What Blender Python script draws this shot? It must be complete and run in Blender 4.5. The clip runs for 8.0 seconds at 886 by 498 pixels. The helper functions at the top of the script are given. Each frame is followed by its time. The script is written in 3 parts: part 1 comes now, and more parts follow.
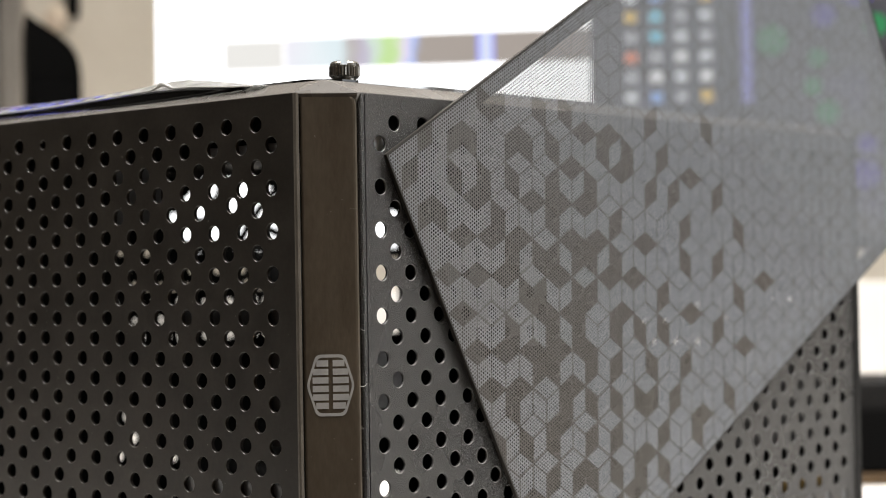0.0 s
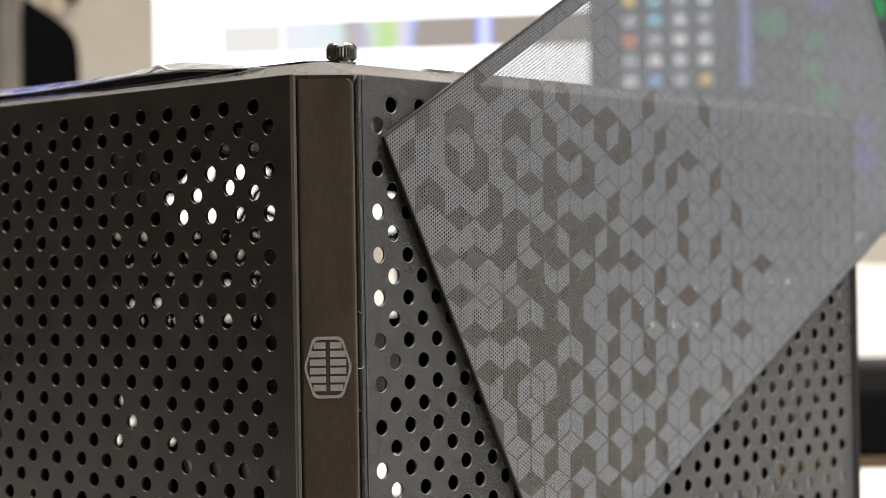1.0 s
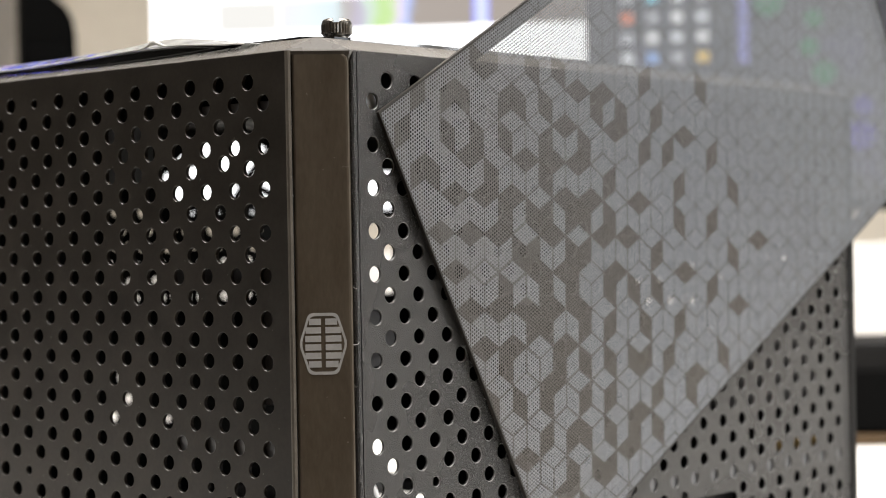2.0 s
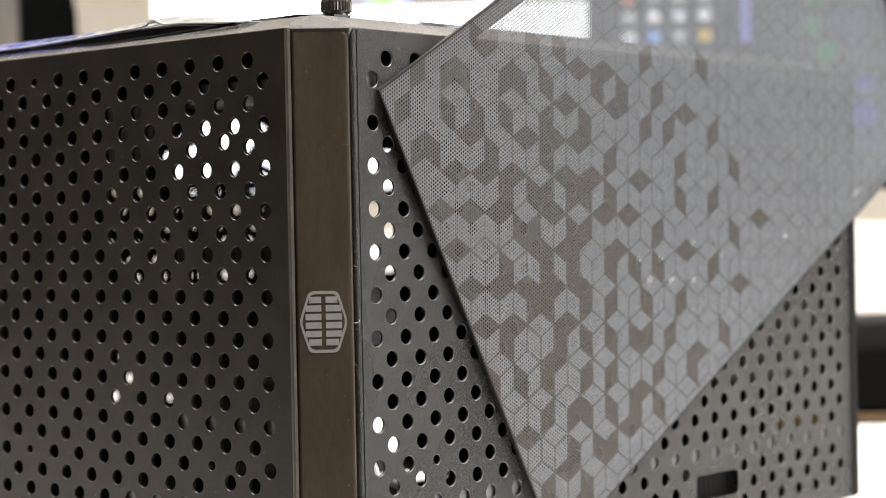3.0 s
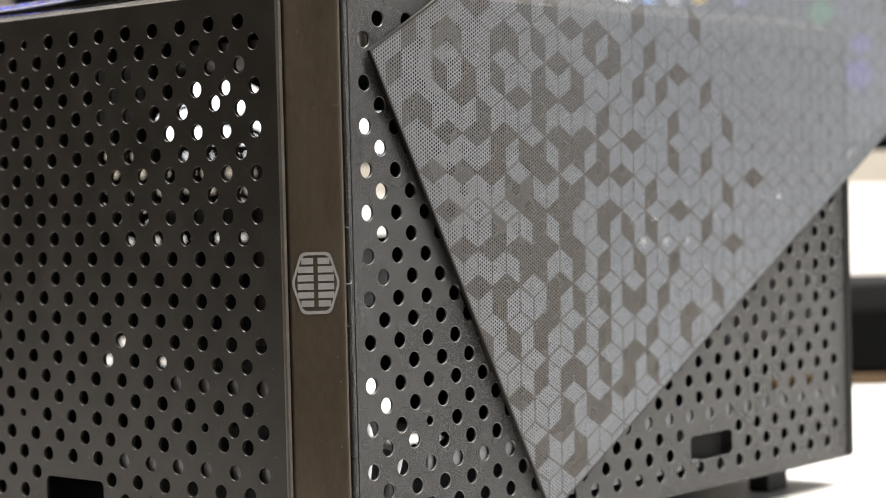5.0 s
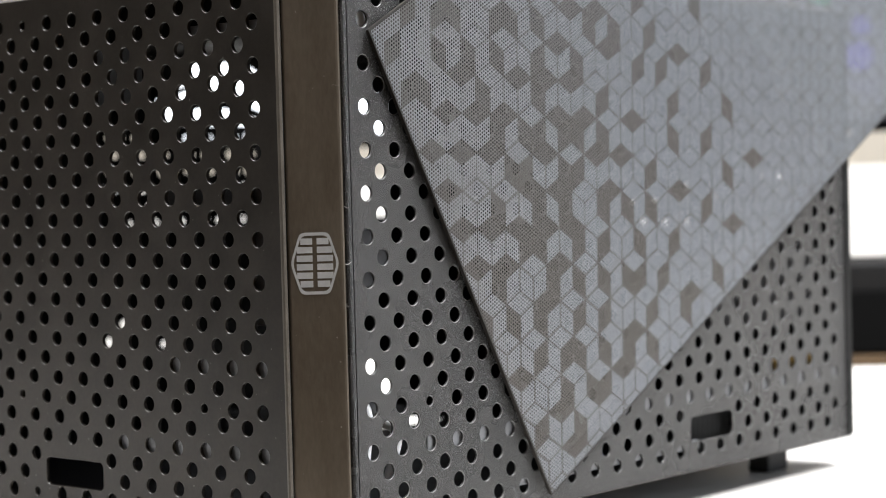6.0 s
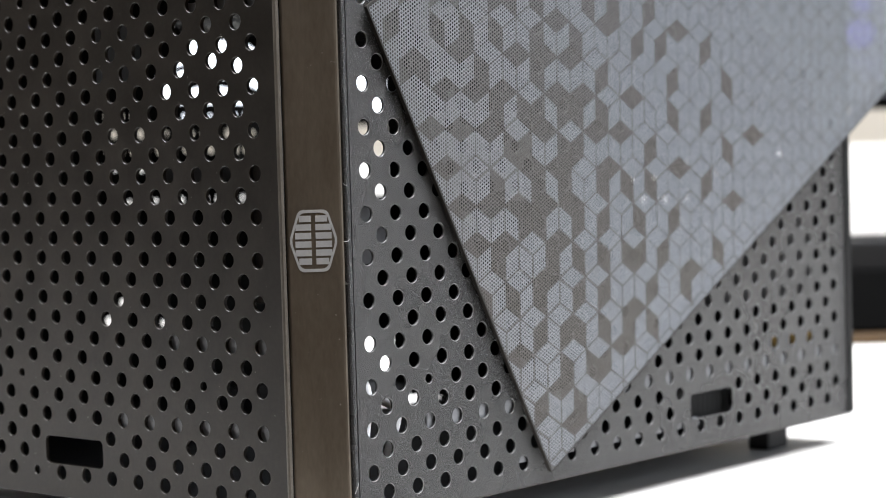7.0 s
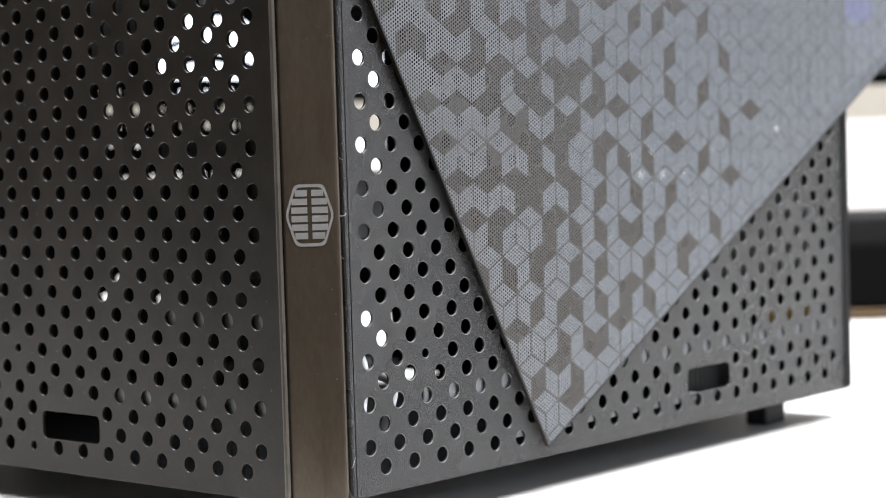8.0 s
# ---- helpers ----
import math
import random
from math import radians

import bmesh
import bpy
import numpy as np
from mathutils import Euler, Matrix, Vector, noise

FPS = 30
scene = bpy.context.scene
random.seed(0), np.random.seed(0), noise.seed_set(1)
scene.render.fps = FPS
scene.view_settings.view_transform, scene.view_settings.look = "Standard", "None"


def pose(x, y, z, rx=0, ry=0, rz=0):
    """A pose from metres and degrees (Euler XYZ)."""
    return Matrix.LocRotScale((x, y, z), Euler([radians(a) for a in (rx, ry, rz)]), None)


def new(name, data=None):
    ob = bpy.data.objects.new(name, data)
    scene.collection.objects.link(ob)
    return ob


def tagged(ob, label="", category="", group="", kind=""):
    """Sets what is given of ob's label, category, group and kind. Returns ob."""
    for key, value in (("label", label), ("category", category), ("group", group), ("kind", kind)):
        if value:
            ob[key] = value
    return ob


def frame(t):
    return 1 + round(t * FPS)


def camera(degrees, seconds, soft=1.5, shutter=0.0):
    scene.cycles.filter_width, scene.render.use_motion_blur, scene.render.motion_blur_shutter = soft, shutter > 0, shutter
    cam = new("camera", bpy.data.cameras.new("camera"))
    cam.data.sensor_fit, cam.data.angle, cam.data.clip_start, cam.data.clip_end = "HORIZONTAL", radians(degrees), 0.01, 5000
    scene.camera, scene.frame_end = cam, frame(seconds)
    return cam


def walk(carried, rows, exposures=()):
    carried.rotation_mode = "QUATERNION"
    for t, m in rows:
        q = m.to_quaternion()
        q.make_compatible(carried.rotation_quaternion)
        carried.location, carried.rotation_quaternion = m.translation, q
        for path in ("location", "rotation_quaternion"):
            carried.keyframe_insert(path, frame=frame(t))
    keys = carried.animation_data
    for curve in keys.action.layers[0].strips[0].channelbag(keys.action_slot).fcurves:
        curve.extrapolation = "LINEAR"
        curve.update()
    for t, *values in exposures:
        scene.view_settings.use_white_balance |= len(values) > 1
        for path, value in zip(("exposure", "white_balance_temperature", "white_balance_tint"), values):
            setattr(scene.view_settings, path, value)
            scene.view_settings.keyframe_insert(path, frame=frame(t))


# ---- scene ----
from mathutils import geometry

# ---------------------------------------------------------------- camera
cam = camera(25.17, 8.0, soft=1.0)
cam.data.dof.use_dof = True
cam.data.dof.focus_distance = 0.735
cam.data.dof.aperture_fstop = 11.0
PATH = [
    (0.0, -0.5115, -0.5016, 0.1484, 91.088, 0.968, -48.867),
    (0.5, -0.5110, -0.5016, 0.1478, 90.910, 0.940, -48.860),
    (1.0, -0.5103, -0.5015, 0.1473, 90.657, 0.977, -48.886),
    (1.5, -0.5096, -0.5016, 0.1467, 90.367, 1.019, -48.933),
    (3.0, -0.5076, -0.5016, 0.1451, 89.498, 1.125, -48.861),
    (3.5, -0.5073, -0.5015, 0.1446, 89.289, 1.189, -48.856),
    (4.0, -0.5067, -0.5017, 0.1438, 89.046, 1.245, -48.918),
    (4.5, -0.5058, -0.5018, 0.1435, 88.765, 1.340, -48.953),
    (6.0, -0.5040, -0.5014, 0.1416, 88.048, 1.540, -48.938),
    (6.5, -0.5032, -0.5014, 0.1410, 87.782, 1.589, -48.933),
    (7.0, -0.5024, -0.5013, 0.1404, 87.477, 1.654, -48.895),
    (7.5, -0.5017, -0.5013, 0.1398, 87.167, 1.698, -48.918),
    (8.0, -0.5009, -0.5009, 0.1391, 86.830, 1.734, -48.945),
]
EXPOSURES = [(0.0, -0.38, 6450, 10), (1.5, -0.33, 6450, 10), (3.0, -0.03, 6400, 10), (4.5, 0.0, 6420, 10), (6.0, 0.0, 6020, 10), (6.5, 0.02, 5920, 10), (8.0, 0.04, 5850, 10)]
walk(cam, [(t, pose(x, y, z, rx, ry, rz)) for t, x, y, z, rx, ry, rz in PATH], EXPOSURES)

# ---------------------------------------------------------------- layout
TABLE_Z = -0.0065          # top of the desk
FLOOR_Z = TABLE_Z - 0.74
CEIL_Z = 1.85
# the room and the rear of the desk stand square to this frame: x to the right, y away
ROOM = pose(-0.5115, -0.5016, 0.0, 0, 0, -48.867)

# ---------------------------------------------------------------- world and lamps
world = bpy.data.worlds.new("room_world")
scene.world = world
world.use_nodes = True
world.node_tree.nodes["Background"].inputs[0].default_value = (0.9, 0.95, 1.0, 1)
world.node_tree.nodes["Background"].inputs[1].default_value = 0.05


def area_lamp(name, m, sx, sy, watts, colour):
    d = bpy.data.lights.new(name, "AREA")
    d.spread = radians(125)
    d.shape, d.size, d.size_y, d.energy, d.color = "RECTANGLE", sx, sy, watts, colour
    ob = new(name, d)
    ob.matrix_world = m
    return ob


# ceiling panels over the desk, plus an added lamp in a made-up window
area_lamp("ceiling_lamp", ROOM @ pose(0.85, 0.50, CEIL_Z - 0.03), 1.2, 0.6, 57, (1.0, 0.955, 0.90))
area_lamp("ceiling_lamp", ROOM @ pose(0.4, 1.65, CEIL_Z - 0.03), 1.2, 0.6, 33, (1.0, 0.955, 0.90))
area_lamp("ceiling_lamp", ROOM @ pose(-0.9, 0.70, CEIL_Z - 0.03), 1.2, 0.6, 32, (1.0, 0.955, 0.90))
area_lamp("panel_fill_light", ROOM @ pose(2.36, 0.475, 0.75, 0, 90, 0), 1.08, 1.41, 9, (0.92, 0.96, 1.0))


# ---------------------------------------------------------------- materials
class Sock:
    """Arithmetic on shader sockets."""
    def __init__(self, nt, out):
        self.nt, self.out = nt, out

    def op(self, kind, b=None, c=None):
        n = self.nt.nodes.new("ShaderNodeMath")
        n.operation = kind
        for i, v in enumerate((self, b, c)):
            if v is None:
                continue
            if isinstance(v, Sock):
                self.nt.links.new(v.out, n.inputs[i])
            else:
                n.inputs[i].default_value = v
        return Sock(self.nt, n.outputs[0])

    def __add__(self, o): return self.op("ADD", o)
    def __sub__(self, o): return self.op("SUBTRACT", o)
    def __mul__(self, o): return self.op("MULTIPLY", o)
    def __truediv__(self, o): return self.op("DIVIDE", o)


def mat(name, colour=(0.5, 0.5, 0.5), rough=0.5, metal=0.0, coat=0.0, spec=0.5):
    m = bpy.data.materials.new(name)
    m.use_nodes = True
    b = m.node_tree.nodes["Principled BSDF"]
    b.inputs["Base Color"].default_value = (*colour, 1)
    b.inputs["Roughness"].default_value = rough
    b.inputs["Metallic"].default_value = metal
    b.inputs["Coat Weight"].default_value = coat
    b.inputs["Specular IOR Level"].default_value = spec
    return m, m.node_tree, b


def coords(nt, scale=(1, 1, 1)):
    tc = nt.nodes.new("ShaderNodeTexCoord")
    mp = nt.nodes.new("ShaderNodeMapping")
    mp.inputs["Scale"].default_value = scale
    nt.links.new(tc.outputs["Object"], mp.inputs["Vector"])
    return mp.outputs[0]


def noise_tex(nt, vec, scale, detail=4.0, rough=0.6):
    n = nt.nodes.new("ShaderNodeTexNoise")
    n.inputs["Scale"].default_value, n.inputs["Detail"].default_value, n.inputs["Roughness"].default_value = scale, detail, rough
    nt.links.new(vec, n.inputs["Vector"])
    return n.outputs["Fac"]


def ramp(nt, fac, stops):
    r = nt.nodes.new("ShaderNodeValToRGB")
    while len(r.color_ramp.elements) < len(stops):
        r.color_ramp.elements.new(0.5)
    for e, (p, c) in zip(r.color_ramp.elements, stops):
        e.position, e.color = p, (*c, 1)
    nt.links.new(fac, r.inputs[0])
    return r.outputs[0]


def grey(v):
    return (v, v, v)


def bump(nt, b, height, strength, dist):
    n = nt.nodes.new("ShaderNodeBump")
    n.inputs["Strength"].default_value, n.inputs["Distance"].default_value = strength, dist
    nt.links.new(height, n.inputs["Height"])
    nt.links.new(n.outputs[0], b.inputs["Normal"])


def worn(name, dark, light, rough, metal=0.0, big=25, fine=900, relief=0.0, scale=(1, 1, 1), spec=0.5, dist=0.0003):
    """A surface that varies at two scales, with fine relief."""
    m, nt, b = mat(name, dark, rough, metal, spec=spec)
    v = coords(nt, scale)
    a, f = noise_tex(nt, v, big), noise_tex(nt, v, fine, 2.0)
    mix = (Sock(nt, a) * 0.65 + Sock(nt, f) * 0.35)
    nt.links.new(ramp(nt, mix.out, [(0.3, dark), (0.7, light)]), b.inputs["Base Color"])
    ro = Sock(nt, a) * 0.16 + (rough - 0.08)
    nt.links.new(ro.out, b.inputs["Roughness"])
    if relief:
        bump(nt, b, f, relief, dist)
    return m


SHELL = worn("black_plastic_shell", (0.0105, 0.0088, 0.0069), (0.027, 0.0225, 0.0178), 0.35, big=45, fine=520, relief=0.12, spec=0.28)


def powder_coat():
    """Grained black coat; its specular sparkle is painted in as small bright spots."""
    m = worn("textured_black_steel", (0.015, 0.015, 0.015), (0.034, 0.0335, 0.033), 0.27, big=9, fine=2300, relief=0.7, dist=0.0012)
    nt = m.node_tree
    b = nt.nodes["Principled BSDF"]
    old = b.inputs["Base Color"].links[0].from_socket
    glint = ramp(nt, noise_tex(nt, coords(nt), 1700, 1.0, 0.5), [(0.60, grey(0.0)), (0.70, grey(1.0))])
    mixn = nt.nodes.new("ShaderNodeMix")
    mixn.data_type = "RGBA"
    nt.links.new(glint, mixn.inputs[0])
    nt.links.new(old, mixn.inputs[6])
    mixn.inputs[7].default_value = (0.10, 0.10, 0.10, 1)
    nt.links.new(mixn.outputs[2], b.inputs["Base Color"])
    return m


def dusty(m, scale, lo, hi, colour):
    """Adds sparse dust specks to a surface."""
    nt = m.node_tree
    b = nt.nodes["Principled BSDF"]
    old = b.inputs["Base Color"].links[0].from_socket
    mixn = nt.nodes.new("ShaderNodeMix")
    mixn.data_type = "RGBA"
    nt.links.new(ramp(nt, noise_tex(nt, coords(nt), scale, 2.0, 0.55), [(lo, grey(0.0)), (hi, grey(1.0))]), mixn.inputs[0])
    nt.links.new(old, mixn.inputs[6])
    mixn.inputs[7].default_value = (*colour, 1)
    nt.links.new(mixn.outputs[2], b.inputs["Base Color"])


dusty(SHELL, 420, 0.735, 0.78, (0.12, 0.115, 0.105))
POWDER = powder_coat()
dusty(POWDER, 260, 0.74, 0.78, (0.3, 0.3, 0.29))
STRIP = worn("brushed_dark_strip", (0.110, 0.091, 0.069), (0.176, 0.148, 0.114), 0.38, metal=0.6, big=70, fine=700, scale=(1, 1, 0.3), relief=0.12)
dusty(STRIP, 330, 0.735, 0.775, (0.3, 0.28, 0.25))
# bright crescents on the hole edges, painted in as paler chamfers
SHELL_RIM = worn("shell_rim_highlight", (0.035, 0.031, 0.026), (0.060, 0.053, 0.045), 0.35, big=300, fine=1500)
POWDER_RIM = worn("powder_rim_highlight", (0.075, 0.075, 0.075), (0.15, 0.15, 0.148), 0.30, big=300, fine=1500)
# the rim's lamp highlight is put into a base paler than the case
BEVEL = worn("highlit_satin_bevel", (0.100, 0.094, 0.087), (0.140, 0.131, 0.121), 0.26, big=40, fine=1200, relief=0.1)
# the bright line on the fold is put into its paler colour
FOLD = worn("pale_folded_edge", (0.085, 0.075, 0.062), (0.15, 0.134, 0.113), 0.34, big=60, fine=1200)
STEEL = worn("black_chassis_steel", (0.007, 0.007, 0.007), (0.013, 0.013, 0.013), 0.6, big=20, fine=700, spec=0.10)
LEDGE = worn("grey_zinc_bracket", (0.13, 0.134, 0.14), (0.19, 0.195, 0.205), 0.42, metal=0.2, big=60, fine=700)
CAGE = worn("dark_grey_cage", (0.040, 0.040, 0.041), (0.062, 0.062, 0.064), 0.5, big=60, fine=700)
AMBER = worn("amber_lacquer", (0.20, 0.12, 0.02), (0.30, 0.19, 0.04), 0.4, big=200, fine=900)
# bounced light in a few holes, put into the colour of pale fillers
PALE = worn("pale_hole_fill", (0.76, 0.77, 0.79), (0.84, 0.85, 0.87), 0.35, big=200, fine=900)
RUBBER = worn("black_rubber", (0.010, 0.010, 0.010), (0.02, 0.02, 0.02), 0.7, relief=0.2)
GUNMETAL = worn("dark_nickel_screw", (0.16, 0.15, 0.135), (0.30, 0.28, 0.25), 0.28, metal=0.9, big=200, fine=1500)
INK = worn("grey_print", (0.36, 0.36, 0.35), (0.44, 0.44, 0.43), 0.5, big=300, fine=2500)
MAGNET = worn("brown_black_magnet_band", (0.016, 0.013, 0.010), (0.028, 0.023, 0.018), 0.6, fine=1500, relief=0.2)
DESK = worn("white_desk_laminate", (0.74, 0.72, 0.69), (0.82, 0.80, 0.77), 0.35, big=8, fine=300, relief=0.05)
WALL = worn("cream_wall_paint", (0.64, 0.58, 0.48), (0.80, 0.74, 0.64), 0.85, big=7, fine=120, relief=0.2, dist=0.002)
CEIL = worn("white_ceiling_paint", (0.74, 0.73, 0.71), (0.8, 0.79, 0.77), 0.9, big=3, fine=90, relief=0.2, dist=0.002)
BROWNWALL = worn("brown_wall", (0.38, 0.305, 0.215), (0.47, 0.38, 0.275), 0.8, big=3, fine=120)
DARKWALL = worn("dark_brown_wall", (0.05, 0.043, 0.035), (0.08, 0.068, 0.055), 0.8, big=3, fine=120)
FLOOR = worn("brown_floor", (0.05, 0.036, 0.024), (0.085, 0.06, 0.04), 0.5, big=4, fine=60, relief=0.2, dist=0.002)
BLACKBOX = worn("matt_black_cabinet", (0.0018, 0.0018, 0.0018), (0.003, 0.003, 0.003), 0.8, big=10, fine=300, relief=0.2, spec=0.04)
SOFTBLACK = worn("soft_black_plastic", (0.0030, 0.0028, 0.0028), (0.005, 0.0047, 0.0047), 0.6, spec=0.15, big=10, fine=300, relief=0.2)
WOOD = worn("orange_wood", (0.045, 0.023, 0.005), (0.075, 0.040, 0.009), 0.45, big=20, fine=200, scale=(1, 6, 6), relief=0.15)
GREYMETAL = worn("grey_aluminium", (0.27, 0.25, 0.225), (0.38, 0.355, 0.32), 0.4, metal=0.3, big=8, fine=200)
PALEWOOD = worn("pale_knob_paint", (0.68, 0.56, 0.43), (0.78, 0.66, 0.52), 0.5, big=8, fine=200)


SMOKED = worn("smoked_black_acrylic", (0.006, 0.006, 0.006), (0.010, 0.010, 0.010), 0.14, big=12, fine=300)
WRAP_SHADE = worn("wrapper_shade_sheet", (0.004, 0.004, 0.004), (0.008, 0.008, 0.008), 0.2, big=30, fine=400)


def glow(name, colour, strength):
    m, nt, b = mat(name, (0.01, 0.01, 0.01), 0.3)
    b.inputs["Emission Color"].default_value = (*colour, 1)
    b.inputs["Emission Strength"].default_value = strength
    return m


HEX_W = 0.01738            # width of one printed cube


# cubes of the print whose faces are left bare (1 top, 2 left, 4 right), row by row from a first cube
BARE = {
    6: (-8, "6022004002"),
    5: (-11, "4424221324"),
    4: (-11, "4022241214414"),
    3: (-11, "42121314004002"),
    2: (-9, "11365321024"),
    1: (-10, "11161611400021"),
    0: (-9, "10255032214"),
    -1: (-9, "115354024001"),
    -2: (-8, "13032264002"),
    -3: (-8, "223440403"),
    -4: (-6, "442232"),
    -5: (-7, "10261"),
    -6: (-6, "412"),
    -7: (-5, "1"),
}


def filter_material():
    """Dark sheet printed with grey lozenges that stack to cubes: thinner print to one side, full print to the other."""
    m, nt, b = mat("printed_filter_sheet", (0.1, 0.1, 0.1), 0.45)
    tc = nt.nodes.new("ShaderNodeTexCoord")
    sep = nt.nodes.new("ShaderNodeSeparateXYZ")
    nt.links.new(tc.outputs["Object"], sep.inputs[0])
    u, v = Sock(nt, sep.outputs[0]), Sock(nt, sep.outputs[1])
    # turn the sheet's axes back to upright ones
    ca, sa = math.cos(radians(30)), math.sin(radians(30))
    x, z = u * ca - v * sa, u * sa + v * ca
    along_x = x
    # bare lozenges lose contrast upwards and to the left
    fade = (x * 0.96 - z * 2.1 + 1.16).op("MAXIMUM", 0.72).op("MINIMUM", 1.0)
    # joints take on ink upwards, painting in the backlight haze
    joint_haze = (z * 2.2).op("MAXIMUM", 0.15).op("MINIMUM", 0.58)
    # the joints of the print widen from one corner of the sheet to the other
    joint = ((x * 0.97 - z * 0.25 + 0.108) * 0.0100).op("MAXIMUM", 0.0).op("MINIMUM", 0.00041)
    x, z = x + (20 * HEX_W - 0.0940), z + (20 * HEX_W * math.sqrt(3) - 0.1191)
    W, H = HEX_W, HEX_W * math.sqrt(3)

    def cell(off):
        gx = (x + off * W).op("MODULO", W) - W / 2
        gz = (z + off * H).op("MODULO", H) - H / 2
        return gx, gz, gx * gx + gz * gz

    ax, az, ad = cell(0.0)
    bx, bz, bd = cell(0.5)
    pick = ad.op("LESS_THAN", bd)
    inv = pick * -1.0 + 1.0
    gx, gz = ax * pick + bx * inv, az * pick + bz * inv
    ang = (gz.op("ARCTAN2", gx) + (2 * math.pi - radians(30))).op("MODULO", 2 * math.pi)
    sector = (ang / radians(120)).op("FLOOR")
    phi = ang - sector * radians(120)
    phi = phi.op("MINIMUM", phi * -1.0 + radians(120))
    rr = (gx * gx + gz * gz).op("SQRT")
    spoke = rr * phi.op("SINE")
    hexd = gx.op("ABSOLUTE").op("MAXIMUM", gx.op("ABSOLUTE") * 0.5 + gz.op("ABSOLUTE") * (math.sqrt(3) / 2))
    border = hexd * -1.0 + W / 2
    inside = (border.op("MINIMUM", spoke) - joint).op("GREATER_THAN", 0.0)
    att = nt.nodes.new("ShaderNodeAttribute")
    att.attribute_name = "bare"
    ink = (inside * (joint_haze * -1.0 + 1.0) + joint_haze) * (Sock(nt, att.outputs["Fac"]) * fade * -1.0 + 1.0)
    mixn = nt.nodes.new("ShaderNodeMix")
    mixn.data_type = "RGBA"
    nt.links.new(ink.out, mixn.inputs[0])
    grain = noise_tex(nt, tc.outputs["Object"], 700, 3.0)
    nt.links.new(ramp(nt, grain, [(0.3, (0.0625, 0.0565, 0.049)), (0.7, (0.083, 0.0755, 0.066))]), mixn.inputs[6])
    # the bluish sheen along the sheet is put into the ink colour
    sheen = nt.nodes.new("ShaderNodeMix")
    sheen.data_type = "RGBA"
    nt.links.new(((along_x + 0.05) * 8.0).op("MAXIMUM", 0.0).op("MINIMUM", 1.0).out, sheen.inputs[0])
    nt.links.new(ramp(nt, grain, [(0.3, (0.182, 0.187, 0.194)), (0.7, (0.228, 0.234, 0.243))]), sheen.inputs[6])
    nt.links.new(ramp(nt, grain, [(0.3, (0.179, 0.193, 0.212)), (0.7, (0.225, 0.242, 0.267))]), sheen.inputs[7])
    nt.links.new(sheen.outputs[2], mixn.inputs[7])
    nt.links.new(mixn.outputs[2], b.inputs["Base Color"])
    nt.links.new((ink * 0.35).out, b.inputs["Metallic"])
    nt.links.new((ink * -0.08 + 0.46).out, b.inputs["Roughness"])
    return m


# ---------------------------------------------------------------- mesh helpers
def thing(name, label, category, group="", kind="", m=None):
    ob = new(name)
    ob.empty_display_size = 0.02
    tagged(ob, label, category, group, kind)
    if m is not None:
        ob.matrix_world = m
    return ob


def link(name, me, material, parent=None, label=""):
    ob = new(name, me)
    if material is not None:
        me.materials.append(material)
    if parent is not None:
        ob.parent = parent
    if label:
        tagged(ob, label)
    return ob


def part(name, bm, material, parent=None, label="", smooth=False):
    me = bpy.data.meshes.new(name)
    bmesh.ops.recalc_face_normals(bm, faces=bm.faces)
    if smooth:
        for f in bm.faces:
            f.smooth = True
    bm.to_mesh(me)
    bm.free()
    return link(name, me, material, parent, label)


def box(x0, x1, y0, y1, z0, z1, bev=0.0, seg=2, bm=None):
    out = bm or bmesh.new()
    t = bmesh.new()
    bmesh.ops.create_cube(t, size=1)
    bmesh.ops.scale(t, vec=(x1 - x0, y1 - y0, z1 - z0), verts=t.verts)
    bmesh.ops.translate(t, vec=((x0 + x1) / 2, (y0 + y1) / 2, (z0 + z1) / 2), verts=t.verts)
    if bev:
        bmesh.ops.bevel(t, geom=t.edges[:], offset=bev, segments=seg, affect="EDGES", profile=0.5)
    me = bpy.data.meshes.new("tmp")
    t.to_mesh(me)
    t.free()
    out.from_mesh(me)
    bpy.data.meshes.remove(me)
    return out


def loft(rings, closed=True, cap=True):
    """A skin over rings of points."""
    bm = bmesh.new()
    vs = [[bm.verts.new(p) for p in r] for r in rings]
    n = len(rings[0])
    for a, b in zip(vs, vs[1:]):
        for i in range(n if closed else n - 1):
            bm.faces.new((a[i], a[(i + 1) % n], b[(i + 1) % n], b[i]))
    if cap:
        bm.faces.new(vs[0][::-1])
        bm.faces.new(vs[-1])
    return bm


def circle(cx, cz, r, n=18):
    return [(cx + r * math.cos(2 * math.pi * i / n), cz + r * math.sin(2 * math.pi * i / n)) for i in range(n)]


def rounded(x0, x1, z0, z1, r, n=5):
    out = []
    for cx, cz, a in ((x1 - r, z1 - r, 0), (x0 + r, z1 - r, 90), (x0 + r, z0 + r, 180), (x1 - r, z0 + r, 270)):
        out += [(cx + r * math.cos(radians(a + 90 * i / n)), cz + r * math.sin(radians(a + 90 * i / n))) for i in range(n + 1)]
    return out


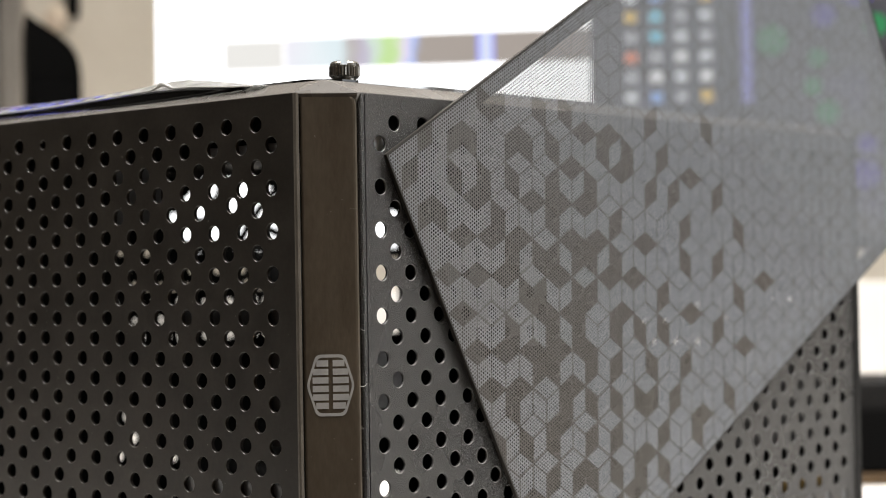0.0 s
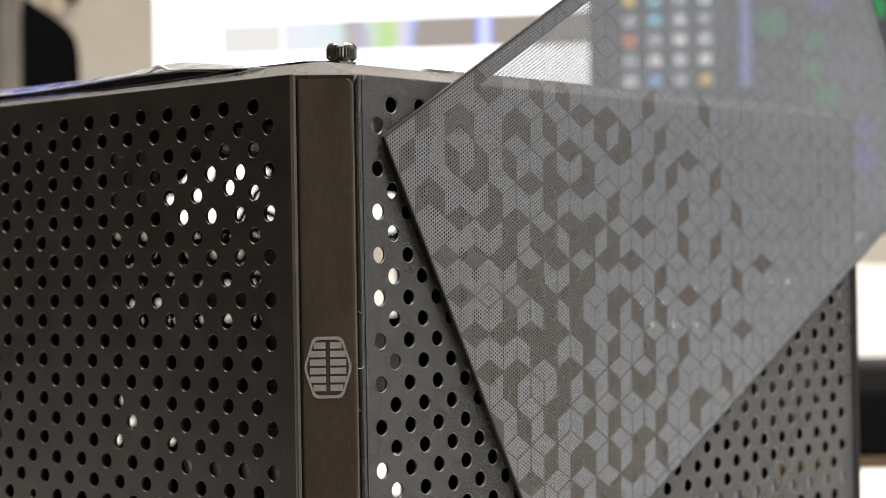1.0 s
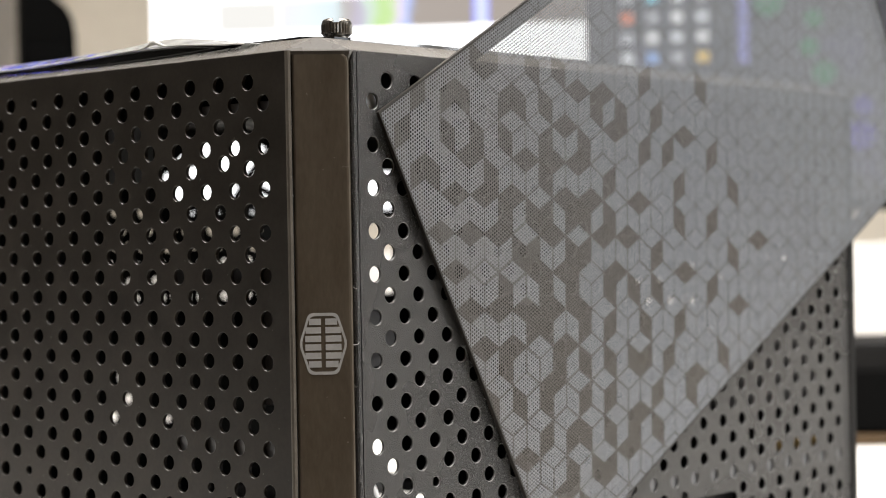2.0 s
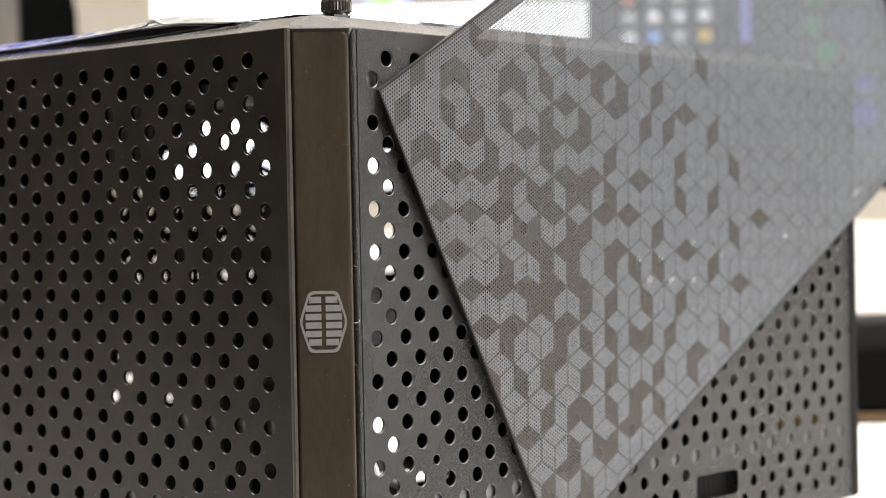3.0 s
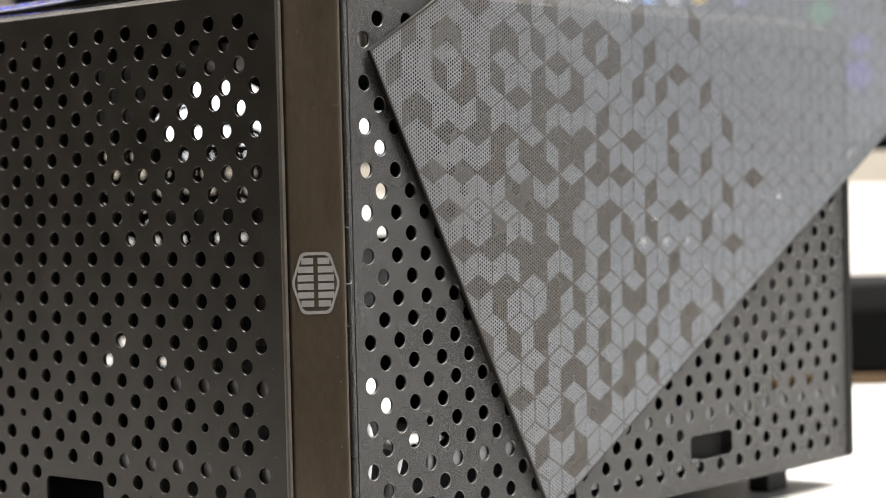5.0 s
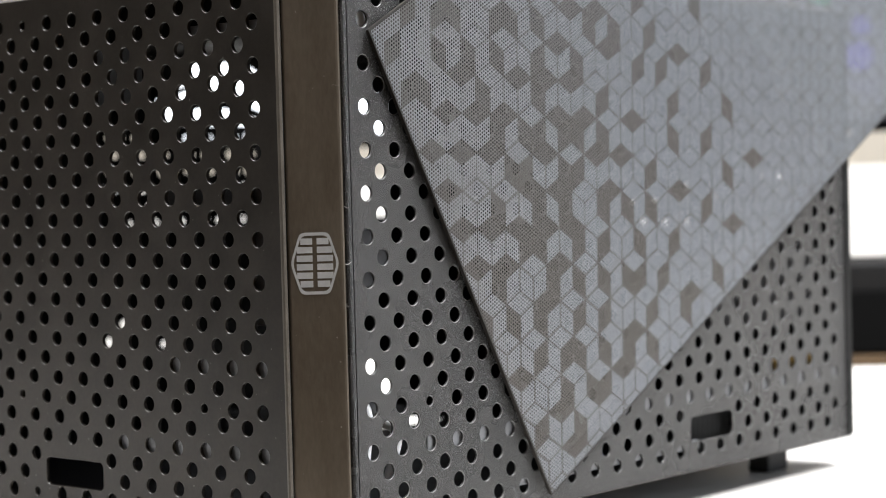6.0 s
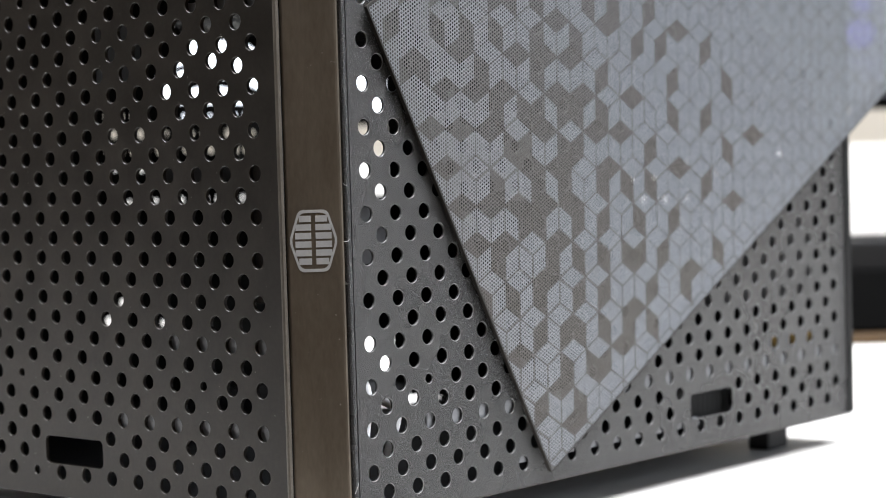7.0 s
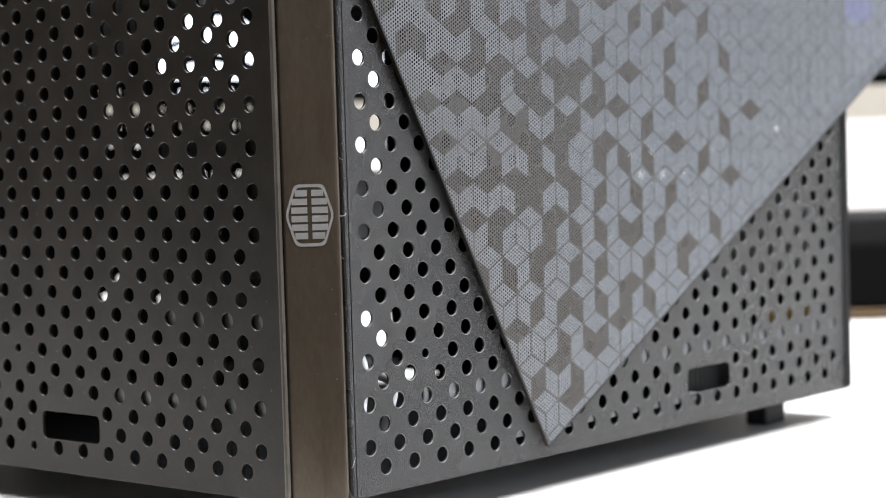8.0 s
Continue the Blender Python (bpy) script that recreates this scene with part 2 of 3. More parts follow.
def plate(name, outline, holes, thick, place, rim=0.0, lit_rim=False):
    """A sheet with an outline and holes, of real thickness. place(a, z, depth) gives the point; rim: chamfer round each
    hole;
    last argument: the chamfers take the second material, a painted highlight."""
    loops = [outline] + holes
    wide = [outline] + [[(cx + (px - cx) * (1 + rim / max(math.hypot(px - cx, pz - cz), 1e-6)), cz + (pz - cz) * (1 + rim / max(math.hypot(px - cx, pz - cz), 1e-6))) for px, pz in h]
                        for h in holes for cx, cz in [(sum(p[0] for p in h) / len(h), sum(p[1] for p in h) / len(h))]]
    pts, edges, start = [], [], []
    for lp in wide:
        s = len(pts)
        start.append(s)
        pts += lp
        edges += [(s + i, s + (i + 1) % len(lp)) for i in range(len(lp))]
    vo, eo, fo, ov, oe, of = geometry.delaunay_2d_cdt([Vector(p) for p in pts], edges, [], 1, 1e-7)
    owner = [k for k, lp in enumerate(wide) for _ in lp]
    back_of = {i: src[0] for i, src in enumerate(ov) if src}
    fo = [f for f in fo if not (owner[back_of[f[0]]] > 0 and len({owner[back_of[i]] for i in f}) == 1)]
    n = len(vo)
    inner = [p for lp in loops for p in lp]
    remap = {}
    for i, src in enumerate(ov):
        if src:
            remap[src[0]] = i
    verts = [place(p[0], p[1], 0.0) for p in vo]
    verts += [place(p[0], p[1], rim) for p in inner]           # below the rim
    verts += [place(p[0], p[1], thick) for p in inner]         # back
    m = len(inner)
    faces = [tuple(f) for f in fo]
    chamfers = []
    for k, lp in enumerate(loops):
        s = start[k]
        for i in range(len(lp)):
            a, b = s + i, s + (i + 1) % len(lp)
            chamfers.append(len(faces))
            faces.append((remap[a], remap[b], n + b, n + a))
            faces.append((n + a, n + b, n + m + b, n + m + a))
    inv = {v: k for k, v in remap.items()}
    for f in fo:
        if all(i in inv for i in f):
            faces.append(tuple(n + m + inv[i] for i in reversed(f)))
    me = bpy.data.meshes.new(name)
    me.from_pydata(verts, [], faces)
    if lit_rim:
        for i in chamfers:
            me.polygons[i].material_index = 1
    bm = bmesh.new()
    bm.from_mesh(me)
    bmesh.ops.recalc_face_normals(bm, faces=bm.faces)
    bm.to_mesh(me)
    bm.free()
    me.update()
    return me


# ---------------------------------------------------------------- the room
def room_slab(name, label, x0, x1, y0, y1, z0, z1, material, category):
    ob = part(name, box(x0, x1, y0, y1, z0, z1), material)
    ob.matrix_world = ROOM
    return tagged(ob, label, category, kind="structure")


RX0, RX1, RY0, RY1 = -2.0, 2.3, -2.2, 2.75
room_slab("floor", "brown wooden floor of the room", RX0, RX1, RY0, RY1, FLOOR_Z - 0.1, FLOOR_Z, FLOOR, "floor")
room_slab("ceiling", "plain white painted ceiling", RX0, RX1, RY0, RY1, CEIL_Z, CEIL_Z + 0.1, CEIL, "ceiling")
room_slab("wall_north", "cream painted wall behind the desk", RX0, RX1, RY1, RY1 + 0.1, FLOOR_Z - 0.1, CEIL_Z + 0.1, WALL, "wall")
# unseen walls, their tones set by what the case should reflect
room_slab("wall_south", "unseen brown wall, toned for the corner strip to reflect", RX0, RX1, RY0 - 0.1, RY0, FLOOR_Z - 0.1, CEIL_Z + 0.1, BROWNWALL, "wall")
room_slab("wall_west", "unseen wall, kept dark so the front panel stays dark", RX0 - 0.1, RX0, RY0 - 0.1, RY1 + 0.1, FLOOR_Z - 0.1, CEIL_Z + 0.1, DARKWALL, "wall")
# wall_east_2 is kept dark to dim the far end of the top panel
for name, y0, y1, z0, z1 in (("wall_east_1", RY0 - 0.1, -0.25, FLOOR_Z - 0.1, CEIL_Z + 0.1), ("wall_east_2", 1.20, RY1 + 0.1, FLOOR_Z - 0.1, CEIL_Z + 0.1),
                             ("wall_east_3", -0.25, 1.20, FLOOR_Z - 0.1, 0.2), ("wall_east_4", -0.25, 1.20, 1.3, CEIL_Z + 0.1)):
    room_slab(name, "unseen painted wall round the added window", RX1, RX1 + 0.1, y0, y1, z0, z1, DARKWALL if name == "wall_east_2" else WALL, "wall")
# unseen window, added as an opening for the lamp that lights the panel
window = thing("added_window", "unseen white framed window, added beside the desk", "window", kind="structure", m=ROOM)
for y0, y1, z0, z1 in ((-0.25, -0.21, 0.2, 1.3), (1.16, 1.20, 0.2, 1.3), (-0.21, 1.16, 0.2, 0.24), (-0.21, 1.16, 1.26, 1.3)):
    part("window_frame", box(RX1 + 0.02, RX1 + 0.07, y0, y1, z0, z1, 0.003), CEIL, window)


def build_desk():
    desk = thing("desk", "white laminate desk with plain legs", "desk", m=ROOM)
    part("desktop", box(-1.1, 1.4, 0.690, 2.35, TABLE_Z - 0.03, TABLE_Z, 0.003), DESK, desk)
    part("backboard", box(-1.1, 1.4, 2.352, 2.372, TABLE_Z - 0.03, 0.146, 0.003), DESK, desk, "white upright board at the rear edge")
    for x in (-1.04, 1.34):
        for y in (0.755, 2.29):
            part("leg", box(x - 0.03, x + 0.03, y - 0.03, y + 0.03, FLOOR_Z, TABLE_Z - 0.03, 0.002), GREYMETAL, desk)


build_desk()


# ---------------------------------------------------------------- behind the case
def build_monitor():
    """A wide screen, turned a little: a bright page on one side, a dark desktop with icons and glows on the other."""
    D = 1.72
    turn = ROOM @ pose(-0.05, D, 0, 0, 0, -8) @ pose(0.05, -D, 0)
    mon = thing("monitor", "wide monitor showing a white page and a dark icon desktop", "monitor", m=turn)
    x0, x1, z0, z1 = -0.251, 0.47, 0.184, 0.60
    part("housing", box(x0 - 0.001, x1 + 0.008, D + 0.004, D + 0.04, z0 - 0.010, z1 + 0.008, 0.003), BLACKBOX, mon)
    part("stand", box(0.06, 0.16, D + 0.04, D + 0.075, 0.006, 0.4, 0.004), BLACKBOX, mon)
    part("stand_foot", box(-0.02, 0.24, D + 0.03, D + 0.2, TABLE_Z, 0.006, 0.004), BLACKBOX, mon)
    wall_m, nt, b = mat("dark_wallpaper", (0.01, 0.01, 0.01), 0.25)
    n = noise_tex(nt, coords(nt), 9.0, 3.0)
    nt.links.new(ramp(nt, n, [(0.35, (0.03, 0.03, 0.04)), (0.6, (0.09, 0.09, 0.10)), (0.75, (0.12, 0.11, 0.24))]), b.inputs["Emission Color"])
    b.inputs["Emission Strength"].default_value = 1.2
    part("screen", box(x0, x1, D + 0.001, D + 0.004, z0, z1), wall_m, mon, "dark desktop picture")
    part("page", box(x0, 0.131, D - 0.001, D + 0.0005, z0, z1), glow("white_page", (1.0, 1.0, 1.0), 2.6), mon, "bright white page")
    # the picture strip across the page
    strip_m, nt, b = mat("page_picture", (0.01, 0.01, 0.01), 0.3)
    tc = nt.nodes.new("ShaderNodeTexCoord")
    sep = nt.nodes.new("ShaderNodeSeparateXYZ")
    nt.links.new(tc.outputs["Object"], sep.inputs[0])
    wob = Sock(nt, noise_tex(nt, coords(nt), 55.0, 1.0)) * 0.07
    f = (Sock(nt, sep.outputs[0]) + 0.135) / 0.266 + wob - 0.035
    col = ramp(nt, f.out, [(0.0, (0.95, 0.92, 1.0)), (0.10, (0.90, 0.97, 1.0)), (0.18, (0.80, 0.92, 0.95)), (0.22, (0.56, 0.52, 0.50)), (0.26, (0.60, 0.55, 0.68)),
                           (0.30, (0.72, 0.86, 0.74)), (0.34, (0.60, 0.84, 0.34)), (0.375, (0.66, 0.86, 0.46)), (0.395, (0.95, 0.80, 0.95)), (0.415, (0.72, 0.74, 0.98)),
                           (0.435, (0.48, 0.58, 0.95)), (0.450, (0.44, 0.385, 0.345)), (1.0, (0.41, 0.355, 0.315))])
    nt.links.new(col, b.inputs["Emission Color"])
    b.inputs["Emission Strength"].default_value = 1.2
    part("page_picture", box(-0.135, 0.131, D - 0.0025, D - 0.0012, 0.340, 0.3675), strip_m, mon, "coloured picture strip on the page")
    part("page_block", box(-0.190, -0.136, D - 0.0025, D - 0.0012, 0.340, 0.3665), glow("page_block_tone", (1.0, 0.98, 0.93), 1.1), mon)
    part("page_bar", box(0.034, 0.049, D - 0.004, D - 0.0027, 0.340, 0.368), glow("page_bar_tone", (0.36, 0.38, 1.0), 1.4), mon, "blue bar on the page")
    part("page_bar_core", box(0.0375, 0.0465, D - 0.0055, D - 0.0042, 0.340, 0.368), glow("page_bar_core_tone", (0.78, 0.84, 1.0), 1.2), mon, "pale middle of the blue bar")
    tones = [("pale", (0.85, 0.88, 0.92)), ("white", (1, 1, 1)), ("grey", (0.55, 0.56, 0.6)), ("amber", (0.9, 0.6, 0.12)), ("cyan", (0.25, 0.75, 0.95)), ("coral", (0.85, 0.25, 0.12)), ("blue", (0.3, 0.5, 0.95))]
    tones = [glow("icon_" + n, c, 1.9) for n, c in tones]
    order = (0, 6, 2, 3, 2, 1, 0, 1, 5, 2, 1, 0, 2, 4, 0, 2, 3, 4, 2, 0)
    for i in range(4):
        for j in range(9):
            cx, cz = 0.166 + 0.0212 * i, 0.3065 + 0.0172 * j
            part("icon", box(cx - 0.0052, cx + 0.0052, D - 0.001, D + 0.0006, cz - 0.0048, cz + 0.0048, 0.0003, 1), tones[order[(j * 4 + i) % 20]], mon)
    part("light_bar", box(0.259, 0.268, D - 0.001, D + 0.0006, 0.30, 0.52), glow("blue_bar", (0.42, 0.42, 1.0), 1.1), mon, "blue light bar")
    green, purple = glow("green_glow", (0.08, 0.7, 0.25), 0.45), glow("purple_glow", (0.22, 0.16, 0.85), 0.6)
    for cx, cz, r, m in ((0.285, 0.352, 0.013, green), (0.318, 0.312, 0.008, green), (0.330, 0.290, 0.010, green), (0.328, 0.372, 0.010, purple), (0.322, 0.336, 0.008, green),
                         (0.356, 0.395, 0.016, purple), (0.371, 0.362, 0.010, green), (0.360, 0.237, 0.012, purple), (0.362, 0.262, 0.008, purple)):
        bm = loft([[(cx + x, D - 0.001, cz + z) for x, z in circle(0, 0, r, 24)], [(cx + x, D + 0.0006, cz + z) for x, z in circle(0, 0, r, 24)]])
        part("glow_spot", bm, m, mon)


build_monitor()


def build_soundbar():
    """A long cabinet with a rounded upper lip over a cloth front, on a thin wooden board."""
    D = 1.50
    ob = thing("soundbar", "black soundbar on a thin orange wooden base", "speaker", m=ROOM)
    part("cabinet", box(0.09, 0.66, D + 0.004, D + 0.10, TABLE_Z + 0.0090, 0.073, 0.006, 3), SOFTBLACK, ob)
    part("front_grille", box(0.095, 0.655, D, D + 0.0035, TABLE_Z + 0.0100, 0.050, 0.0015), BLACKBOX, ob, "black cloth front")
    part("wooden_base", box(0.10, 0.66, D - 0.004, D + 0.10, TABLE_Z, TABLE_Z + 0.0086, 0.001), WOOD, ob, "orange wooden base")


build_soundbar()


def build_loudspeaker():
    """A dark cabinet with a sloping shoulder."""
    D = 2.0
    ob = thing("loudspeaker", "black loudspeaker cabinet with a sloping rounded shoulder", "speaker", m=ROOM)
    prof = [(-0.417, TABLE_Z), (-0.362, TABLE_Z), (-0.361, 0.35), (-0.3615, 0.370), (-0.3640, 0.386), (-0.3710, 0.3985), (-0.3820, 0.4085), (-0.417, 0.432)]
    bm = loft([[(x, D, z) for x, z in prof], [(x * 1.09, D + 0.16, z) for x, z in prof]])
    part("cabinet", bm, BLACKBOX, ob)
    part("front_grille", box(-0.411, -0.370, D - 0.006, D - 0.0005, 0.02, 0.36, 0.002), BLACKBOX, ob)
    hook = thing("wall_hook", "pale round knob of a dark wall hook", "hook", m=ROOM)
    bm = bmesh.new()
    bmesh.ops.create_uvsphere(bm, u_segments=20, v_segments=12, radius=0.016)
    bmesh.ops.scale(bm, vec=(1, 0.6, 1.2), verts=bm.verts)
    bmesh.ops.translate(bm, vec=(-0.5245, RY1 - 0.035, 0.525), verts=bm.verts)
    part("knob", bm, PALEWOOD, hook, smooth=True)
    part("stem", box(-0.5305, -0.5185, RY1 - 0.03, RY1 + 0.001, 0.519, 0.531, 0.002), BLACKBOX, hook)
    part("bracket", box(-0.5145, -0.4975, RY1 - 0.015, RY1 + 0.001, 0.53, 0.66, 0.003), BLACKBOX, hook)
    door = thing("door_1", "pale door frame with a grey edge", "door", kind="structure", m=ROOM)
    part("frame_post", box(-0.66, -0.606, RY1 - 0.06, RY1 + 0.001, FLOOR_Z, 1.4, 0.004), GREYMETAL, door)
    part("trim", box(-0.604, -0.575, RY1 - 0.035, RY1 + 0.001, FLOOR_Z, 1.4, 0.004), GREYMETAL, door)


build_loudspeaker()

# ---------------------------------------------------------------- the computer case
PITCH = 0.008              # half the lattice of the perforation
HOLE_R = 0.0030
X0, Y0 = 0.0286, 0.0287    # first column of holes on either face
ROW0 = 0.2100              # height of the top row
Z_LO, Z_HI = 0.0085, 0.2203
LEN = 0.3800               # length of either face
CUT = 0.0168               # the corner is cut back by this on both faces


def perforation(first, columns, slot, small, shifted, skip):
    holes = []
    s0, s1 = slot
    for a in range(columns):
        for r in range(25):
            if (a + r) % 2 == 0:
                continue
            x, z = first + a * PITCH, ROW0 - r * PITCH
            if (r in (22, 23) and s0 - 0.5 < a < s1 + 0.5) or (a, r) in skip:
                continue
            dx, dz = shifted.get((a, r), (0, 0))
            holes.append(circle(x + dx, z + dz, HOLE_R * (0.62 if (a, r) in small else 1.0)))
    holes.append(rounded(first + s0 * PITCH, first + s1 * PITCH, 0.0215, 0.0328, 0.0024))
    return holes


case = thing("computer_case", "black computer case on its side with perforated panels", "computer case")

# front panel, smooth plastic, in the plane x = 0
front_holes = perforation(Y0, 43, (11.65, 16.2), {(4, 19), (18, 19), (17, 24), (17, 0)},
                          {(3, 4): (-0.0022, 0.0024), (1, 20): (0.0006, 0.0018), (3, 20): (-0.0022, 0.0022)}, set())
me = plate("front_panel", [(CUT, Z_LO), (LEN, Z_LO), (LEN, Z_HI), (CUT, Z_HI)], front_holes, 0.0016, lambda a, z, d: (d, a, z), 0.00024, True)
link("front_panel", me, SHELL, case, "smooth black perforated panel")
me.materials.append(SHELL_RIM)

# top panel, grained, in the plane y = 0
top_holes = perforation(X0, 43, (26.0, 30.3), {(4, 19)}, {(3, 20): (-0.0010, 0.0016)}, set())
me = plate("top_panel", [(0.0207, Z_LO), (LEN, Z_LO), (LEN, Z_HI), (0.0207, Z_HI)], top_holes, 0.0010, lambda a, z, d: (a, d, z), 0.00028, True)
link("top_panel", me, POWDER, case, "grained black perforated steel panel")
me.materials.append(POWDER_RIM)

# rounded grained edge of the top panel, turning in towards the corner strip
prof = [(0.0203, 0.0007), (0.0202, 0.0001), (0.0198, -0.0003), (0.0192, -0.0003), (0.0186, 0.0001), (0.0182, 0.0009), (0.0182, 0.004), (0.0206, 0.004), (0.0206, 0.0007)]
part("panel_edge", loft([[(x, y, Z_LO) for x, y in prof], [(x, y, Z_HI) for x, y in prof]]), POWDER, case)

# folded edge of the front panel at the corner
prof = [(0.0, CUT), (0.0, CUT - 0.0006), (0.0004, CUT - 0.0012), (0.0014, CUT - 0.0016), (0.004, CUT + 0.001), (0.0018, CUT)]
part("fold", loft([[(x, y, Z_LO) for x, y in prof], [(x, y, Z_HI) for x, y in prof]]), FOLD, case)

# corner strip across the cut, in its own frame: x along the strip's width
SM = pose(0.0014, CUT - 0.0016, 0, 0, 0, -45)
SW = 0.0212


def strip_point(x, d, z):
    return SM @ Vector((x, d, z))


rings = []
for z, ins in ((Z_LO, 0.0), (Z_HI - 0.0045, 0.0), (Z_HI - 0.0025, 0.0004), (Z_HI - 0.0015, 0.0014)):
    w = SW - ins
    prof = [(0.0003, 0.0010), (0.0008, 0.0002), (0.0014, 0.0), (w - 0.0014, 0.0), (w - 0.0006, 0.0002), (w, 0.0012), (w, 0.003), (0.0003, 0.003)]
    rings.append([strip_point(x, d, z) for x, d in prof])
part("corner_strip", loft(rings), STRIP, case, "brushed dark brown corner strip")

# emblem on the strip: a long hexagon ring with two rows of bars
EZ, EC = 0.1130, 0.0102


def emblem_outline(k):
    hw, hh, t = 0.0089 * k, 0.0113 * k, 0.0053 * k
    corners = [(-t, hh), (t, hh), (hw, 0.0), (t, -hh), (-t, -hh), (-hw, 0.0)]
    pts = []
    for i, (x, z) in enumerate(corners):
        # each corner is rounded
        ends = []
        for nx, nz in (corners[i - 1], corners[(i + 1) % 6]):
            d = math.hypot(nx - x, nz - z)
            ends.append((x + (nx - x) * 0.0020 / d, z + (nz - z) * 0.0020 / d))
        for f in (0.0, 0.25, 0.5, 0.75, 1.0):
            pts.append(tuple((1 - f) ** 2 * a + 2 * f * (1 - f) * c + f * f * b for a, c, b in zip(ends[0], (x, z), ends[1])))
    return pts


def on_strip(x, z, d):
    return SM @ Vector((EC + x, -0.00012 + d, EZ + z))


emblem = link("emblem", plate("emblem", emblem_outline(1.0), [emblem_outline(0.90)], 0.0001, on_strip), INK, case, "pale grey hexagon emblem with bars")
for side, x0, x1 in ((-1, 0.0008, 0.0066), (1, 0.0008, 0.0066)):
    n = 6
    for i in range(n):
        z1 = 0.0092 - i * 0.0031
        zc = z1 - 0.0011
        reach = min(x1, 0.0076 - max(0.0, abs(zc) - 0.0022) * 0.42)
        a, b = sorted((side * x0, side * reach))
        bm = bmesh.new()
        q = [on_strip(px, pz, 0) for px, pz in ((a, z1 - 0.0023), (b, z1 - 0.0023), (b, z1), (a, z1))]
        r = [on_strip(px, pz, 0.0001) for px, pz in ((a, z1 - 0.0023), (b, z1 - 0.0023), (b, z1), (a, z1))]
        bm = loft([q, r])
        part("bar", bm, INK, emblem)

# sloping rim round the open side, and the frame under the window
IN, Z_RIM = 0.0115, 0.2256


def rim_ring(inset, z, cut=None):
    c = CUT + inset * 0.414 if cut is None else cut
    return [(inset, c, z), (c, inset, z), (LEN - inset, inset, z), (LEN - inset, LEN - inset, z), (inset, LEN - inset, z)]


rim_rings = [rim_ring(0.0018, Z_HI - 0.004), rim_ring(0.0, Z_HI - 0.0002), rim_ring(0.0003, Z_HI + 0.0003), rim_ring(IN - 0.0006, Z_RIM - 0.0001, IN),
             rim_ring(IN, Z_RIM, IN + 0.0006), rim_ring(IN + 0.006, Z_RIM, IN + 0.0066), rim_ring(IN + 0.006, Z_RIM - 0.004, IN + 0.0066)]
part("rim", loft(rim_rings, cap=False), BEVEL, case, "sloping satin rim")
low_rings = [rim_ring(0.0018, Z_LO + 0.004), rim_ring(0.0001, Z_LO + 0.0001), rim_ring(0.0004, Z_LO - 0.0006), rim_ring(0.006, Z_LO - 0.0016)]
part("underside", loft(low_rings, cap=False), SHELL, case)
cover = [(p[0], p[1]) for p in rim_ring(0.006, 0)]
me = plate("side_cover", cover, [rounded(0.25, 0.34, 0.232, 0.275, 0.004)], 0.0012, lambda a, y, d: (a, y, Z_LO - 0.0016 + d))
link("side_cover", me, STEEL, case)

# far sides: the rear and the floor of the case, with their openings
rear_holes = [rounded(0.3120, 0.366, 0.121, 0.195, 0.002), rounded(0.3120, 0.366, 0.0105, 0.036, 0.002)]
rear_holes += [rounded(0.0938 + 0.0145 * i, 0.0972 + 0.0145 * i, 0.1150, 0.1186, 0.0010, 3) for i in range(5)]
rear_holes += [circle(y, z, 0.0014, 10) for y, z in ((0.117, 0.1285), (0.131, 0.1275), (0.0955, 0.1365), (0.104, 0.1360), (0.077, 0.1300), (0.152, 0.1375), (0.147, 0.0860), (0.162, 0.0860), (0.131, 0.0860))]
rear_holes += [circle(0.0375, 0.1015, 0.0035, 10), circle(0.0490, 0.1015, 0.0035, 10), circle(0.0385, 0.1410, 0.003, 10), circle(0.0470, 0.1410, 0.003, 10)]
me = plate("rear_panel", [(0.0018, Z_LO), (LEN - 0.002, Z_LO), (LEN - 0.002, Z_HI), (0.0018, Z_HI)], rear_holes, 0.0012, lambda a, z, d: (LEN - 0.0002 - d, a, z))
link("rear_panel", me, STEEL, case)
floor_holes = [[(0.2535, 0.1785), (0.3440, 0.1785), (0.3440, 0.2085), (0.3290, 0.2085), (0.3260, 0.2160), (0.2830, 0.2160), (0.2680, 0.1950), (0.2560, 0.1930)],
               circle(0.2215, 0.0775, 0.0028, 10), circle(0.2265, 0.0650, 0.0030, 10), circle(0.2155, 0.0555, 0.0030, 10), circle(0.2560, 0.0515, 0.0022, 10)]
# a staggered vent under the large opening, partly closed
grille_rng = random.Random(11)
for i in range(13):
    for j in range(6):
        x, z = 0.209 + i * 0.0098 + (0.0049 if j % 2 else 0), 0.1710 - j * 0.0098
        if x > 0.2 + 0.008 * abs(2 - j) and grille_rng.random() < 0.9:
            floor_holes.append(circle(x, z, 0.0018 + 0.0014 * grille_rng.random(), 8))
me = plate("base_panel", [(0.0018, Z_LO), (LEN - 0.002, Z_LO), (LEN - 0.002, Z_HI), (0.0018, Z_HI)], floor_holes, 0.0012, lambda a, z, d: (a, LEN - 0.0002 - d, z))
link("base_panel", me, STEEL, case)

# a ribbed latch behind the slot of the top panel
latch = part("latch", box(X0 + 25.6 * PITCH, X0 + 30.9 * PITCH, 0.0052, 0.0070, 0.0150, 0.0360, 0.0005), STEEL, case, "dark ribbed latch plate")
for k in range(9):
    part("rib", box(X0 + (26.2 + k * 0.48) * PITCH, X0 + (26.45 + k * 0.48) * PITCH, 0.00505, 0.00515, 0.0165, 0.0345), STEEL, latch)

